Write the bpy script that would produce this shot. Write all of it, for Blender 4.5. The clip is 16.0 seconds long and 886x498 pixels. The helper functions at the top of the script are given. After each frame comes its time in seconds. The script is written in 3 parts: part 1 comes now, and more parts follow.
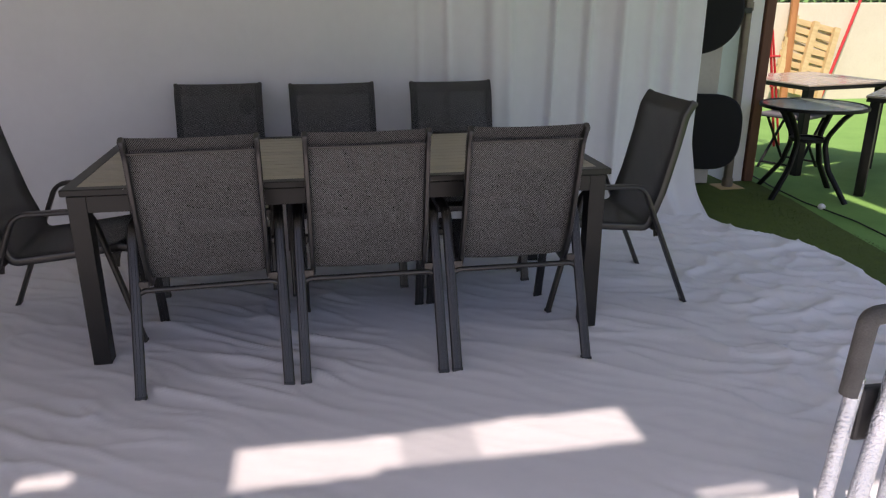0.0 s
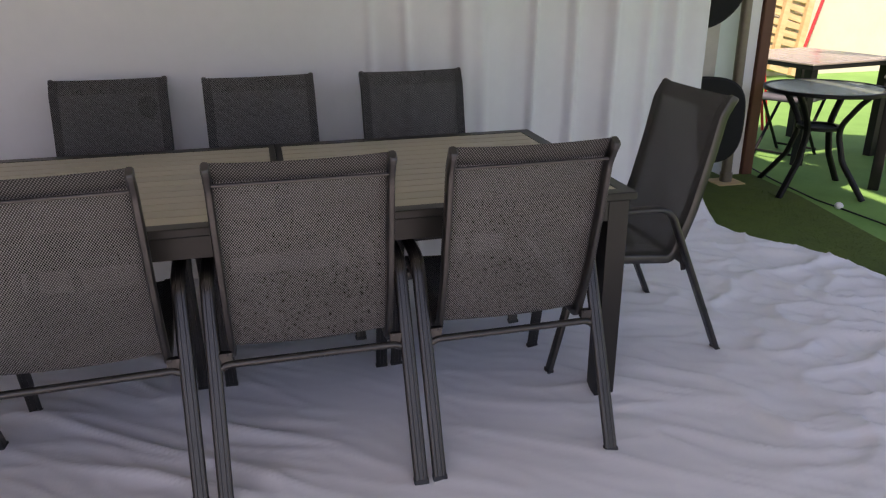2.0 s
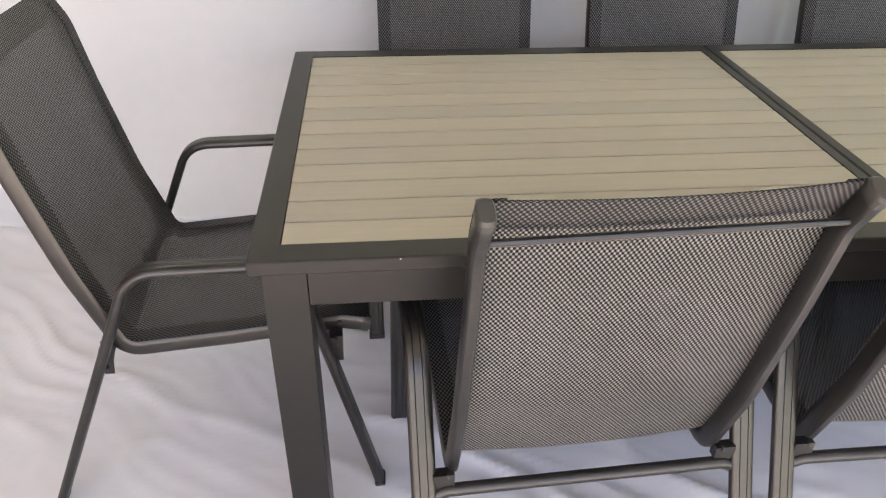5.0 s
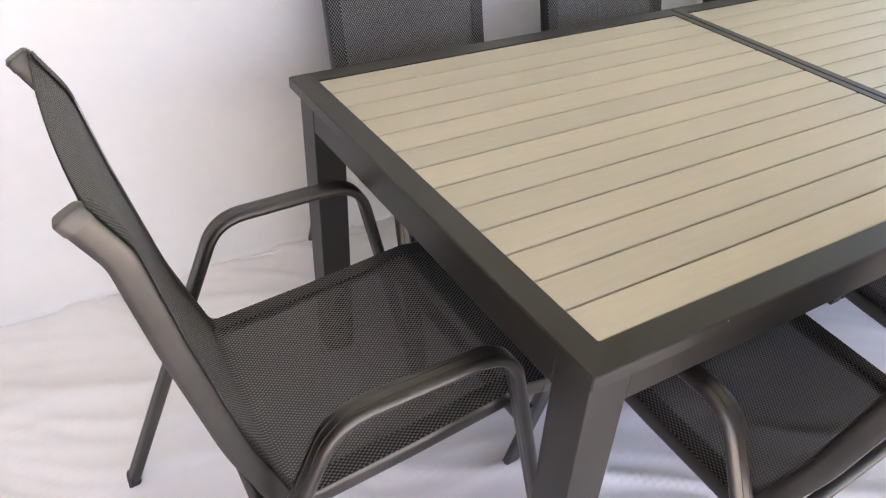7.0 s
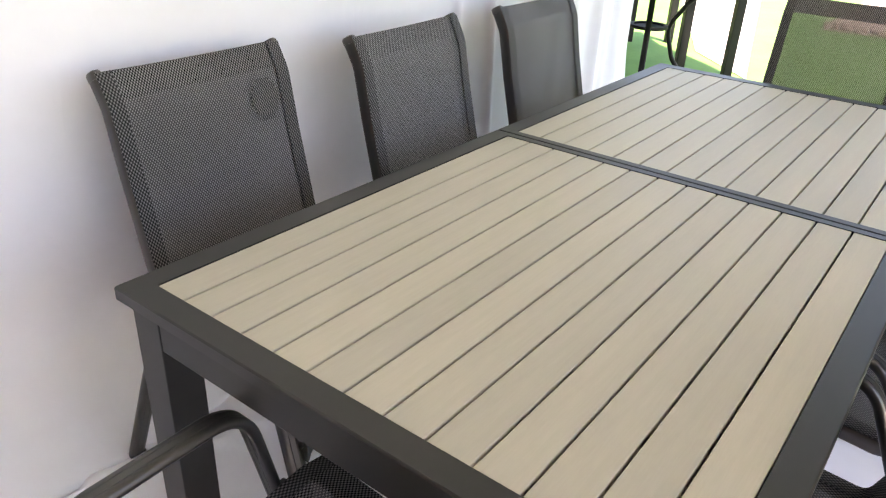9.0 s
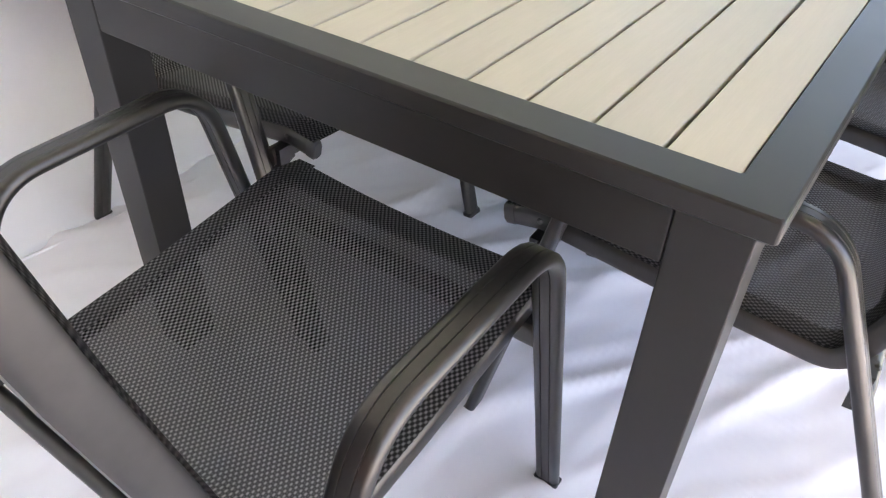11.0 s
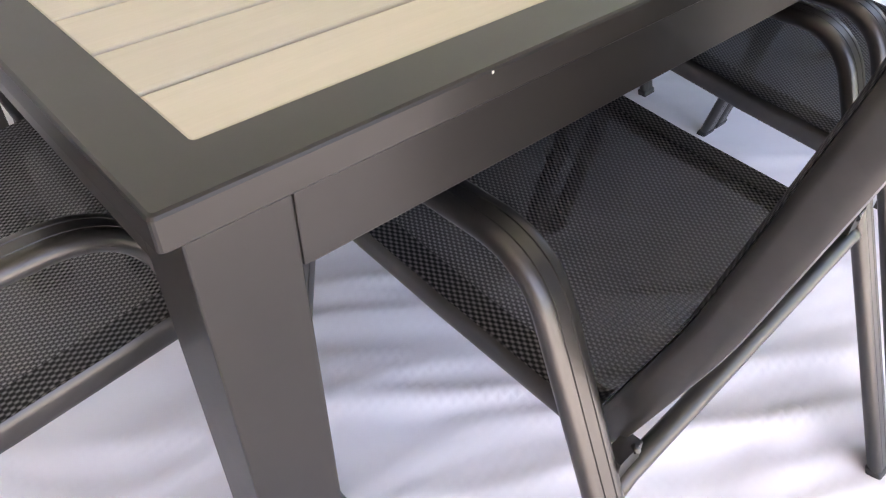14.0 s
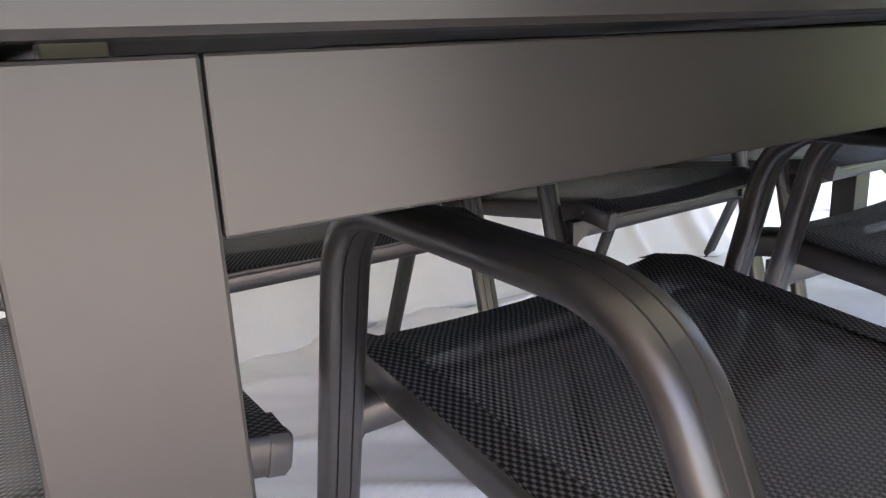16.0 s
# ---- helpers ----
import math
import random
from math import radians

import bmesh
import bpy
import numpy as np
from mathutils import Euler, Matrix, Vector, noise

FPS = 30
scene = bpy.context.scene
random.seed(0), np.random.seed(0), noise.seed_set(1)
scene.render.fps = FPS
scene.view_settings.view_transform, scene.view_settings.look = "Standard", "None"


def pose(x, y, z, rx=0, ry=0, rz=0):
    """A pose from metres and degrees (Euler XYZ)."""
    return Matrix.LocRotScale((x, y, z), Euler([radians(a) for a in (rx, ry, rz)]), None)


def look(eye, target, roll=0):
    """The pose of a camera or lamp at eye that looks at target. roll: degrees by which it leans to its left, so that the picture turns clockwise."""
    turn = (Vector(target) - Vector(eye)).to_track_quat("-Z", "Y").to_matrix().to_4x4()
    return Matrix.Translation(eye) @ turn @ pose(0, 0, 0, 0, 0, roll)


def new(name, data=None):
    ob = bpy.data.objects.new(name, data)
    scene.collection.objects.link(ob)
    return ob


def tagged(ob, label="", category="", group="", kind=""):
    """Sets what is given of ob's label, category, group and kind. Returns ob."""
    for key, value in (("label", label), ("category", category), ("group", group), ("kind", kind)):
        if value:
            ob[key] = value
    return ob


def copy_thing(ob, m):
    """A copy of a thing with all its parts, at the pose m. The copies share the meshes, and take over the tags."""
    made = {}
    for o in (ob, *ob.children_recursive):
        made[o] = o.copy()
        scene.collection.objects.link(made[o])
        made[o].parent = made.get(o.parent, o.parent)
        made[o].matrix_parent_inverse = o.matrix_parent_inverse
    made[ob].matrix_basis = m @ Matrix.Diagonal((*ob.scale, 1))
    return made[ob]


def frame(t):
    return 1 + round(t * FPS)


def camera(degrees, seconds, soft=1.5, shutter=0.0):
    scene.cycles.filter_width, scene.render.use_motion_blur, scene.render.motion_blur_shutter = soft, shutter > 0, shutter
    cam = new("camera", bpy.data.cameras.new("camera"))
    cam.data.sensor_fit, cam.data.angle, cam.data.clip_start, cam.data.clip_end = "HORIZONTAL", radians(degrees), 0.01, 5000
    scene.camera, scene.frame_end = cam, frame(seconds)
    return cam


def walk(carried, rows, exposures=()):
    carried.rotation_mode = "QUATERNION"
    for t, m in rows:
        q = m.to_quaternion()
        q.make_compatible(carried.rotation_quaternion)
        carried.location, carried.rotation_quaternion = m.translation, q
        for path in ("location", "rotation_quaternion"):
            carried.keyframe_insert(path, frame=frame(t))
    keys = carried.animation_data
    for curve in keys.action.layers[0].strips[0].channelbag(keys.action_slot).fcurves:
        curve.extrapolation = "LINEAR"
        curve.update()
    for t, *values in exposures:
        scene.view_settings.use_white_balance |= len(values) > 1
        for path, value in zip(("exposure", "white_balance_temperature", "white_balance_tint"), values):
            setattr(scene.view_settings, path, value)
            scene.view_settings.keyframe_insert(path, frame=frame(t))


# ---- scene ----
cam = camera(62.0, 16.0, soft=1.25)
PATH = [
    (0, (-0.147, -3.381, 1.431), (0.181, -1.519, 0.78), 0.0),
    (0.5, (-0.081, -3.252, 1.446), (0.231, -1.389, 0.789), 0.8),
    (1, (-0.063, -3.035, 1.426), (0.335, -1.208, 0.715), 1.8),
    (1.5, (-0.085, -2.729, 1.416), (0.385, -0.923, 0.695), -0.5),
    (2, (-0.042, -2.509, 1.398), (0.406, -0.694, 0.686), -0.4),
    (2.5, (-0.006, -2.323, 1.41), (0.184, -0.495, 0.619), 1.3),
    (3, (-0.159, -2.124, 1.391), (-0.099, -0.306, 0.56), 1.9),
    (3.5, (-0.377, -1.942, 1.392), (-0.365, -0.175, 0.456), 1.4),
    (4, (-0.517, -1.71, 1.361), (-0.688, 0.018, 0.368), -0.9),
    (4.5, (-0.642, -1.528, 1.362), (-0.762, 0.184, 0.335), 0.6),
    (5, (-0.900, -1.427, 1.347), (-0.729, 0.249, 0.270), 0.9),
    (5.2, (-0.998, -1.398, 1.353), (-0.796, 0.248, 0.233), -0.6),
    (7.5, (-1.624, -0.813, 1.372), (-0.466, 0.388, 0.267), 4.4),
    (8, (-1.588, -0.727, 1.379), (-0.199, 0.35, 0.425), 2.9),
    (8.5, (-1.556, -0.62, 1.39), (-0.172, 0.501, 0.479), 1.6),
    (9, (-1.598, -0.523, 1.363), (-0.173, 0.531, 0.436), 2.7),
    (9.5, (-1.638, -0.497, 1.267), (-0.141, 0.255, 0.175), 4.8),
    (10, (-1.631, -0.498, 1.192), (-0.243, 0.21, -0.062), 6.5),
    (12.5, (-1.526, -0.656, 0.972), (-0.266, 0.37, -0.193), 0.0),
    (13, (-1.397, -0.686, 0.988), (-0.126, 0.21, -0.27), 1.0),
    (13.5, (-1.292, -0.716, 0.992), (-0.104, 0.173, -0.35), 2.1),
    (14, (-1.178, -0.795, 0.96), (-0.168, 0.321, -0.357), 0.3),
    (14.5, (-1.084, -0.858, 0.935), (-0.241, 0.437, -0.335), -0.6),
    (15, (-1.077, -0.815, 0.827), (-0.195, 0.647, -0.214), -3.1),
    (15.5, (-1.075, -0.757, 0.746), (-0.141, 0.83, -0.035), -2.4),
    (16, (-1.078, -0.741, 0.706), (-0.082, 0.913, 0.185), -2.8),
]
EXPOSURES = [(0, 0.05, 7050, 27), (1.5, 0.20, 7150, 28), (2.0, 0.38, 7350, 30), (2.5, 0.62, 7600, 30), (3.0, 0.90, 7950, 28), (3.5, 1.19, 7900, 27), (4.5, 1.70, 7900, 23), (5, 1.94, 7900, 22), (7.5, 2.36, 7650, 24), (9, 2.32, 7450, 23), (10, 2.56, 7150, 20), (12.5, 2.74, 7250, 22), (13, 2.68, 7350, 23), (14, 2.70, 7500, 24), (14.5, 2.62, 7500, 24), (15, 2.52, 7500, 25), (15.5, 2.66, 7450, 24), (16, 2.88, 7450, 24)]
walk(cam, [(t, look(e, g, r)) for t, e, g, r in PATH], EXPOSURES)

# ---- world, sun ----
SUN_DIR = Vector((0.20, 0.45, -0.87)).normalized()  # the way the light travels
world = bpy.data.worlds.new("sky")
scene.world = world
world.use_nodes = True
wn = world.node_tree.nodes
sky = wn.new("ShaderNodeTexSky")
sky.sky_type = "NISHITA"
sky.sun_disc = False
sky.sun_elevation = math.asin(-SUN_DIR.z)
sky.sun_rotation = math.atan2(-SUN_DIR.x, -SUN_DIR.y)
world.node_tree.links.new(sky.outputs[0], wn["Background"].inputs[0])
wn["Background"].inputs[1].default_value = 0.15
sun_data = bpy.data.lights.new("sun", "SUN")
sun_data.energy, sun_data.angle, sun_data.color = 5.0, radians(0.9), (1.0, 0.94, 0.84)
sun = new("sun", sun_data)
sun.matrix_world = look((0, 0, 12), Vector((0, 0, 12)) + SUN_DIR)


# ---- materials ----
def material(name, colour, rough=0.5, metal=0.0, spec=0.5):
    m = bpy.data.materials.new(name)
    m.use_nodes = True
    b = m.node_tree.nodes["Principled BSDF"]
    b.inputs["Base Color"].default_value = (*colour, 1)
    b.inputs["Roughness"].default_value = rough
    b.inputs["Metallic"].default_value = metal
    b.inputs["Specular IOR Level"].default_value = spec
    return m


def nodes_of(m):
    return m.node_tree.nodes, m.node_tree.links, m.node_tree.nodes["Principled BSDF"]


def coords(m, scale=(1, 1, 1), kind="Object"):
    n, l, b = nodes_of(m)
    tc, mp = n.new("ShaderNodeTexCoord"), n.new("ShaderNodeMapping")
    mp.inputs["Scale"].default_value = scale
    l.new(tc.outputs[kind], mp.inputs["Vector"])
    return mp.outputs["Vector"]


def noise_out(m, vec, scale, detail=4.0, rough=0.55):
    n, l, b = nodes_of(m)
    t = n.new("ShaderNodeTexNoise")
    t.inputs["Scale"].default_value = scale
    t.inputs["Detail"].default_value = detail
    t.inputs["Roughness"].default_value = rough
    l.new(vec, t.inputs["Vector"])
    return t.outputs["Fac"]


def ramp(m, fac, stops):
    n, l, b = nodes_of(m)
    r = n.new("ShaderNodeValToRGB")
    while len(r.color_ramp.elements) < len(stops):
        r.color_ramp.elements.new(0.5)
    for e, (p, c) in zip(r.color_ramp.elements, stops):
        e.position, e.color = p, (*c, 1)
    l.new(fac, r.inputs["Fac"])
    return r.outputs["Color"]


def calc(m, op, a, c=None, d=None):
    n, l, b = nodes_of(m)
    x = n.new("ShaderNodeMath")
    x.operation = op
    for i, v in enumerate((a, c, d)):
        if v is None:
            continue
        if isinstance(v, (int, float)):
            x.inputs[i].default_value = v
        else:
            l.new(v, x.inputs[i])
    return x.outputs[0]


def mix_colour(m, fac, a, c, blend="MIX"):
    n, l, b = nodes_of(m)
    x = n.new("ShaderNodeMix")
    x.data_type, x.blend_type = "RGBA", blend
    for s, v in ((0, fac), (6, a), (7, c)):
        if isinstance(v, (int, float)):
            x.inputs[s].default_value = v
        elif isinstance(v, tuple):
            x.inputs[s].default_value = (*v, 1)
        else:
            l.new(v, x.inputs[s])
    return x.outputs[2]


def bump(m, height, strength=0.2, dist=0.002):
    n, l, b = nodes_of(m)
    x = n.new("ShaderNodeBump")
    x.inputs["Strength"].default_value, x.inputs["Distance"].default_value = strength, dist
    l.new(height, x.inputs["Height"])
    l.new(x.outputs["Normal"], b.inputs["Normal"])


def base(m, colour):
    n, l, b = nodes_of(m)
    l.new(colour, b.inputs["Base Color"])


def worn(name, dark, light, scale, rough, metal=0.0, grain=0.15, dist=0.001, stretch=(1, 1, 1), spec=0.5):
    """A surface whose colour drifts between two tones, with a fine grain."""
    m = material(name, light, rough, metal, spec)
    v = coords(m, stretch)
    big, fine = noise_out(m, v, scale), noise_out(m, v, scale * 14, 3.0)
    base(m, ramp(m, calc(m, "MULTIPLY_ADD", fine, 0.25, calc(m, "MULTIPLY", big, 0.75)), [(0.3, dark), (0.7, light)]))
    n, l, b = nodes_of(m)
    l.new(calc(m, "MULTIPLY_ADD", big, 0.16, rough - 0.08), b.inputs["Roughness"])
    bump(m, fine, grain, dist)
    return m


M_METAL = worn("anthracite_powder_coat", (0.060, 0.058, 0.0565), (0.083, 0.080, 0.078), 7, 0.35, 0.82, 0.08, 0.0004)
M_FRAME = worn("dark_grey_table_coat", (0.0148, 0.0138, 0.0131), (0.0196, 0.0183, 0.0174), 5, 0.40, 0.0, 0.08, 0.0004, spec=0.36)
M_CAP = material("black_plastic_cap", (0.022, 0.022, 0.023), 0.5)
M_ENDCAP = material("grey_plastic_end_cap", (0.05, 0.048, 0.046), 0.35)
M_STEEL = material("zinc_screw", (0.11, 0.11, 0.105), 0.45, 1.0)
M_BLACK = worn("black_cloth", (0.006, 0.006, 0.007), (0.011, 0.011, 0.013), 8, 0.85)
M_CABLE = material("black_cable_sheath", (0.012, 0.012, 0.012), 0.55)


def slat_material():
    m = worn("beige_composite_plank", (0.374, 0.345, 0.268), (0.448, 0.412, 0.324), 2.2, 0.47, 0, 0.22, 0.0005, (1, 14, 14))
    n, l, b = nodes_of(m)
    old = b.inputs["Base Color"].links[0].from_socket
    info = n.new("ShaderNodeObjectInfo")
    tone = ramp(m, info.outputs["Random"], [(0, (0.93, 0.93, 0.94)), (1, (1.05, 1.04, 1.03))])
    base(m, mix_colour(m, 1.0, old, tone, "MULTIPLY"))
    return m


M_SLAT = slat_material()


def mesh_fabric(name, dark, light, hole, pitch=0.0068):
    """Woven PVC mesh: pale crossed threads round small staggered dark gaps, some of them open."""
    m = material(name, light, 0.6, 0.0, 0.2)
    n, l, b = nodes_of(m)
    uv = n.new("ShaderNodeUVMap")
    sep = n.new("ShaderNodeSeparateXYZ")
    l.new(uv.outputs["UV"], sep.inputs[0])
    u = calc(m, "MULTIPLY", sep.outputs[0], 2 * math.pi / pitch)
    v = calc(m, "MULTIPLY", sep.outputs[1], 2 * math.pi / (pitch * 1.36))
    weave = calc(m, "MULTIPLY", calc(m, "SINE", u), calc(m, "SINE", v))
    soft = noise_out(m, coords(m), 6)
    tone = calc(m, "MULTIPLY_ADD", weave, 0.5, calc(m, "MULTIPLY_ADD", soft, 0.16, 0.42))
    half = tuple(0.46 * a for a in light)
    base(m, ramp(m, tone, [(0.10, light), (0.38, half), (0.62, dark)]))
    bump(m, calc(m, "MULTIPLY", weave, -1.0), 0.1, 0.0008)
    clear, mixed = n.new("ShaderNodeBsdfTransparent"), n.new("ShaderNodeMixShader")
    l.new(calc(m, "MULTIPLY_ADD", calc(m, "MAXIMUM", weave, 0.0), hole, hole * 0.4), mixed.inputs[0])
    l.new(b.outputs[0], mixed.inputs[1])
    l.new(clear.outputs[0], mixed.inputs[2])
    l.new(mixed.outputs[0], n["Material Output"].inputs["Surface"])
    return m


M_MESH = mesh_fabric("dark_woven_mesh", (0.006, 0.0056, 0.0053), (0.240, 0.237, 0.237), 0.085)
M_HEM = mesh_fabric("doubled_woven_mesh", (0.006, 0.0056, 0.0053), (0.165, 0.162, 0.164), 0.03, 0.0074)
M_PATCH = mesh_fabric("darker_woven_mesh", (0.006, 0.006, 0.006), (0.190, 0.186, 0.184), 0.05)


def cloth_material(name, fold, dark, light):
    m = worn(name, dark, light, 1.3, 0.85, 0, 0.1, 0.0005)
    n, l, b = nodes_of(m)
    v = coords(m)
    turn = n.new("ShaderNodeMapping")
    turn.inputs["Rotation"].default_value = (0, 0, radians(31))
    turn.inputs["Scale"].default_value = fold
    l.new(v, turn.inputs["Vector"])
    wr = noise_out(m, turn.outputs["Vector"], 1.0, 5, 0.5)
    weave = noise_out(m, v, 260, 2)
    crease = calc(m, "ABSOLUTE", calc(m, "SUBTRACT", wr, 0.5))
    bump(m, calc(m, "MULTIPLY_ADD", weave, 0.01, crease), 0.16, 0.03)
    return m


M_CLOTH = cloth_material("white_floor_cloth", (0.9, 5, 3), (0.79, 0.79, 0.815), (0.86, 0.86, 0.88))
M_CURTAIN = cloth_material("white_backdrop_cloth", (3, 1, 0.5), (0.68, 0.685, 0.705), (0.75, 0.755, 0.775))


def turf_material():
    m = worn("green_court_carpet", (0.130, 0.300, 0.060), (0.190, 0.390, 0.095), 3, 0.85, 0, 0.4, 0.004)
    return m


M_TURF = turf_material()
M_BLADE = material("turf_blade", (0.085, 0.135, 0.016), 0.6)
M_MAT = worn("olive_turf_mat", (0.060, 0.100, 0.010), (0.100, 0.155, 0.020), 9, 0.85, 0, 0.6, 0.006)
M_WALL = worn("cream_render", (0.68, 0.61, 0.49), (0.78, 0.71, 0.59), 2.0, 0.9, 0, 0.5, 0.004)
M_PLASTER = worn("off_white_plaster", (0.55, 0.51, 0.44), (0.66, 0.62, 0.55), 2.5, 0.9, 0, 0.4, 0.003)
M_WHITE = worn("white_painted_panel", (0.74, 0.73, 0.70), (0.82, 0.81, 0.79), 2.5, 0.7, 0, 0.2, 0.002)
M_POST = worn("red_brown_stained_wood", (0.10, 0.035, 0.018), (0.17, 0.065, 0.032), 4, 0.6, 0, 0.4, 0.002, (6, 6, 0.6))
M_ORANGE = worn("orange_stained_wood", (0.38, 0.15, 0.05), (0.50, 0.22, 0.08), 4, 0.65, 0, 0.4, 0.002, (6, 6, 0.6))
M_PALLET = worn("raw_pine", (0.50, 0.36, 0.17), (0.68, 0.52, 0.28), 5, 0.8, 0, 0.4, 0.002, (1, 5, 5))
M_PIPE = worn("weathered_grey_brown_steel", (0.16, 0.13, 0.10), (0.26, 0.22, 0.17), 9, 0.5, 0.4)
M_RED = worn("red_paint", (0.55, 0.02, 0.025), (0.66, 0.035, 0.04), 5, 0.45)
M_FOIL = worn("silver_foil_sleeve", (0.50, 0.54, 0.60), (0.78, 0.81, 0.86), 9, 0.22, 0.95, 0.9, 0.008)
M_FOAM = worn("charcoal_foam", (0.075, 0.073, 0.070), (0.13, 0.127, 0.122), 14, 0.9, 0, 0.6, 0.004)
M_CUSHION = worn("grey_seat_pad", (0.10, 0.10, 0.115), (0.15, 0.15, 0.165), 9, 0.85)
M_ROOF = worn("cream_roof_sheet", (0.34, 0.32, 0.29), (0.42, 0.395, 0.36), 2, 0.8)
M_BOUNCE = worn("pale_bounce_surface", (0.44, 0.40, 0.34), (0.56, 0.52, 0.45), 2, 0.85, 0, 0.5, 0.004)
M_LEAF = worn("hedge_leaf", (0.020, 0.055, 0.015), (0.05, 0.12, 0.03), 6, 0.6)
M_TOP = worn("brown_stone_tabletop", (0.34, 0.28, 0.23), (0.46, 0.40, 0.33), 6, 0.16)
M_YARD = worn("black_outdoor_paint", (0.006, 0.006, 0.006), (0.010, 0.0095, 0.009), 8, 0.5, 0.0, 0.1, 0.0004, spec=0.25)
M_PALE = worn("plain_white", (0.66, 0.65, 0.62), (0.78, 0.77, 0.74), 3, 0.85, 0, 0.4, 0.003)
M_SOIL = worn("pinkish_soil", (0.40, 0.31, 0.25), (0.52, 0.42, 0.34), 3, 0.9, 0, 0.7, 0.01)
M_BALL = material("white_plastic", (0.8, 0.8, 0.78), 0.4)


def glass_material():
    m = material("frosted_table_glass", (0.30, 0.36, 0.33), 0.18)
    n, l, b = nodes_of(m)
    b.inputs["Transmission Weight"].default_value = 0.35
    base(m, ramp(m, noise_out(m, coords(m), 30), [(0.3, (0.20, 0.25, 0.19)), (0.7, (0.30, 0.36, 0.28))]))
    return m


M_GLASS = glass_material()


# ---- building helpers ----
def part(name, bm, mat, parent=None, label="", smooth=35):
    """Links a bmesh as one mesh object under a thing or a part."""
    me = bpy.data.meshes.new(name)
    if smooth and bm.faces.layers.int.get("plain"):
        smooth = 15
    bmesh.ops.recalc_face_normals(bm, faces=bm.faces[:])
    bm.to_mesh(me)
    bm.free()
    me.materials.append(mat)
    if smooth:
        me.polygons.foreach_set("use_smooth", [True] * len(me.polygons))
        me.set_sharp_from_angle(angle=radians(smooth))
    ob = new(name, me)
    ob.parent = parent
    return tagged(ob, label)


def thing(name, label, category, m=None, group="", kind=""):
    ob = new(name)
    if m is not None:
        ob.matrix_basis = m
    return tagged(ob, label, category, group, kind)


def box(bm, lo, hi, bevel=0.0, seg=2, m=None):
    r = bmesh.ops.create_cube(bm, size=1)
    vs = r["verts"]
    for v in vs:
        v.co = Vector([(a + b) / 2 + c * (b - a) for a, b, c in zip(lo, hi, v.co)])
    if bevel:
        es = list({e for v in vs for e in v.link_edges})
        out = bmesh.ops.bevel(bm, geom=es, offset=bevel, segments=seg, affect="EDGES", profile=0.5)
        vs = list({v for f in out["faces"] for v in f.verts} | {v for v in vs if v.is_valid})
    if m is not None:
        bmesh.ops.transform(bm, matrix=m, verts=vs)
    return vs


def boxed(lo, hi, bevel=0.002, seg=2, m=None):
    bm = bmesh.new()
    bm.faces.layers.int.new("plain")
    box(bm, lo, hi, bevel, seg, m)
    return bm


def fillet(points, radius, n=6):
    """Rounds the inner corners of a polyline; radius: one number, or one for each inner corner."""
    pts = [Vector(p) for p in points]
    out = [pts[0]]
    for i in range(1, len(pts) - 1):
        r = radius[i - 1] if isinstance(radius, (list, tuple)) else radius
        a, b, c = pts[i - 1], pts[i], pts[i + 1]
        u, w = (a - b).normalized(), (c - b).normalized()
        half = u.angle(w) / 2
        if r <= 0 or half > 1.55:
            out.append(b)
            continue
        cut = min(r / math.tan(half), (a - b).length * 0.48, (c - b).length * 0.48)
        p, q = b + u * cut, b + w * cut
        for k in range(n + 1):
            s = k / n
            out.append((1 - s) ** 2 * p + 2 * s * (1 - s) * b + s * s * q)
    out.append(pts[-1])
    return out


def oval(w, h, n=12, square=0.6):
    """A rounded-rectangle profile, w across and h through."""
    pts = []
    for k in range(n):
        a = 2 * math.pi * (k + 0.5) / n
        c, s = math.cos(a), math.sin(a)
        pts.append((math.copysign(abs(c) ** square, c) * w / 2, math.copysign(abs(s) ** square, s) * h / 2))
    return pts


def ribbed(w, h):
    """A flat bar with rounded edges and two grooves along each wide face."""
    top = [(-0.5, 0.10), (-0.44, 0.36), (-0.34, 0.5), (-0.185, 0.5), (-0.165, 0.42), (-0.145, 0.5),
           (0.145, 0.5), (0.165, 0.42), (0.185, 0.5), (0.34, 0.5), (0.44, 0.36), (0.5, 0.10)]
    pts = top + [(-x, -y) for x, y in top]
    return [(x * w, y * h) for x, y in pts]


def sweep(bm, path, profile, side, caps=True, scale=None):
    """Sweeps a profile along a path. side: the fixed direction of the profile's first axis."""
    path = [Vector(p) for p in path]
    rings = []
    for i, p in enumerate(path):
        t = (path[min(i + 1, len(path) - 1)] - path[max(i - 1, 0)]).normalized()
        s = Vector(side)
        s = (s - t * s.dot(t)).normalized()
        up = t.cross(s)
        k = scale[i] if scale else 1
        rings.append([bm.verts.new(p + s * (a * k) + up * (b * k)) for a, b in profile])
    n = len(profile)
    for r, q in zip(rings, rings[1:]):
        for j in range(n):
            bm.faces.new((r[j], r[(j + 1) % n], q[(j + 1) % n], q[j]))
    if caps:
        bm.faces.new(rings[0])
        bm.faces.new(rings[-1])
    return rings


def swept(path, profile, side, scale=None):
    bm = bmesh.new()
    sweep(bm, path, profile, side, True, scale)
    return bm


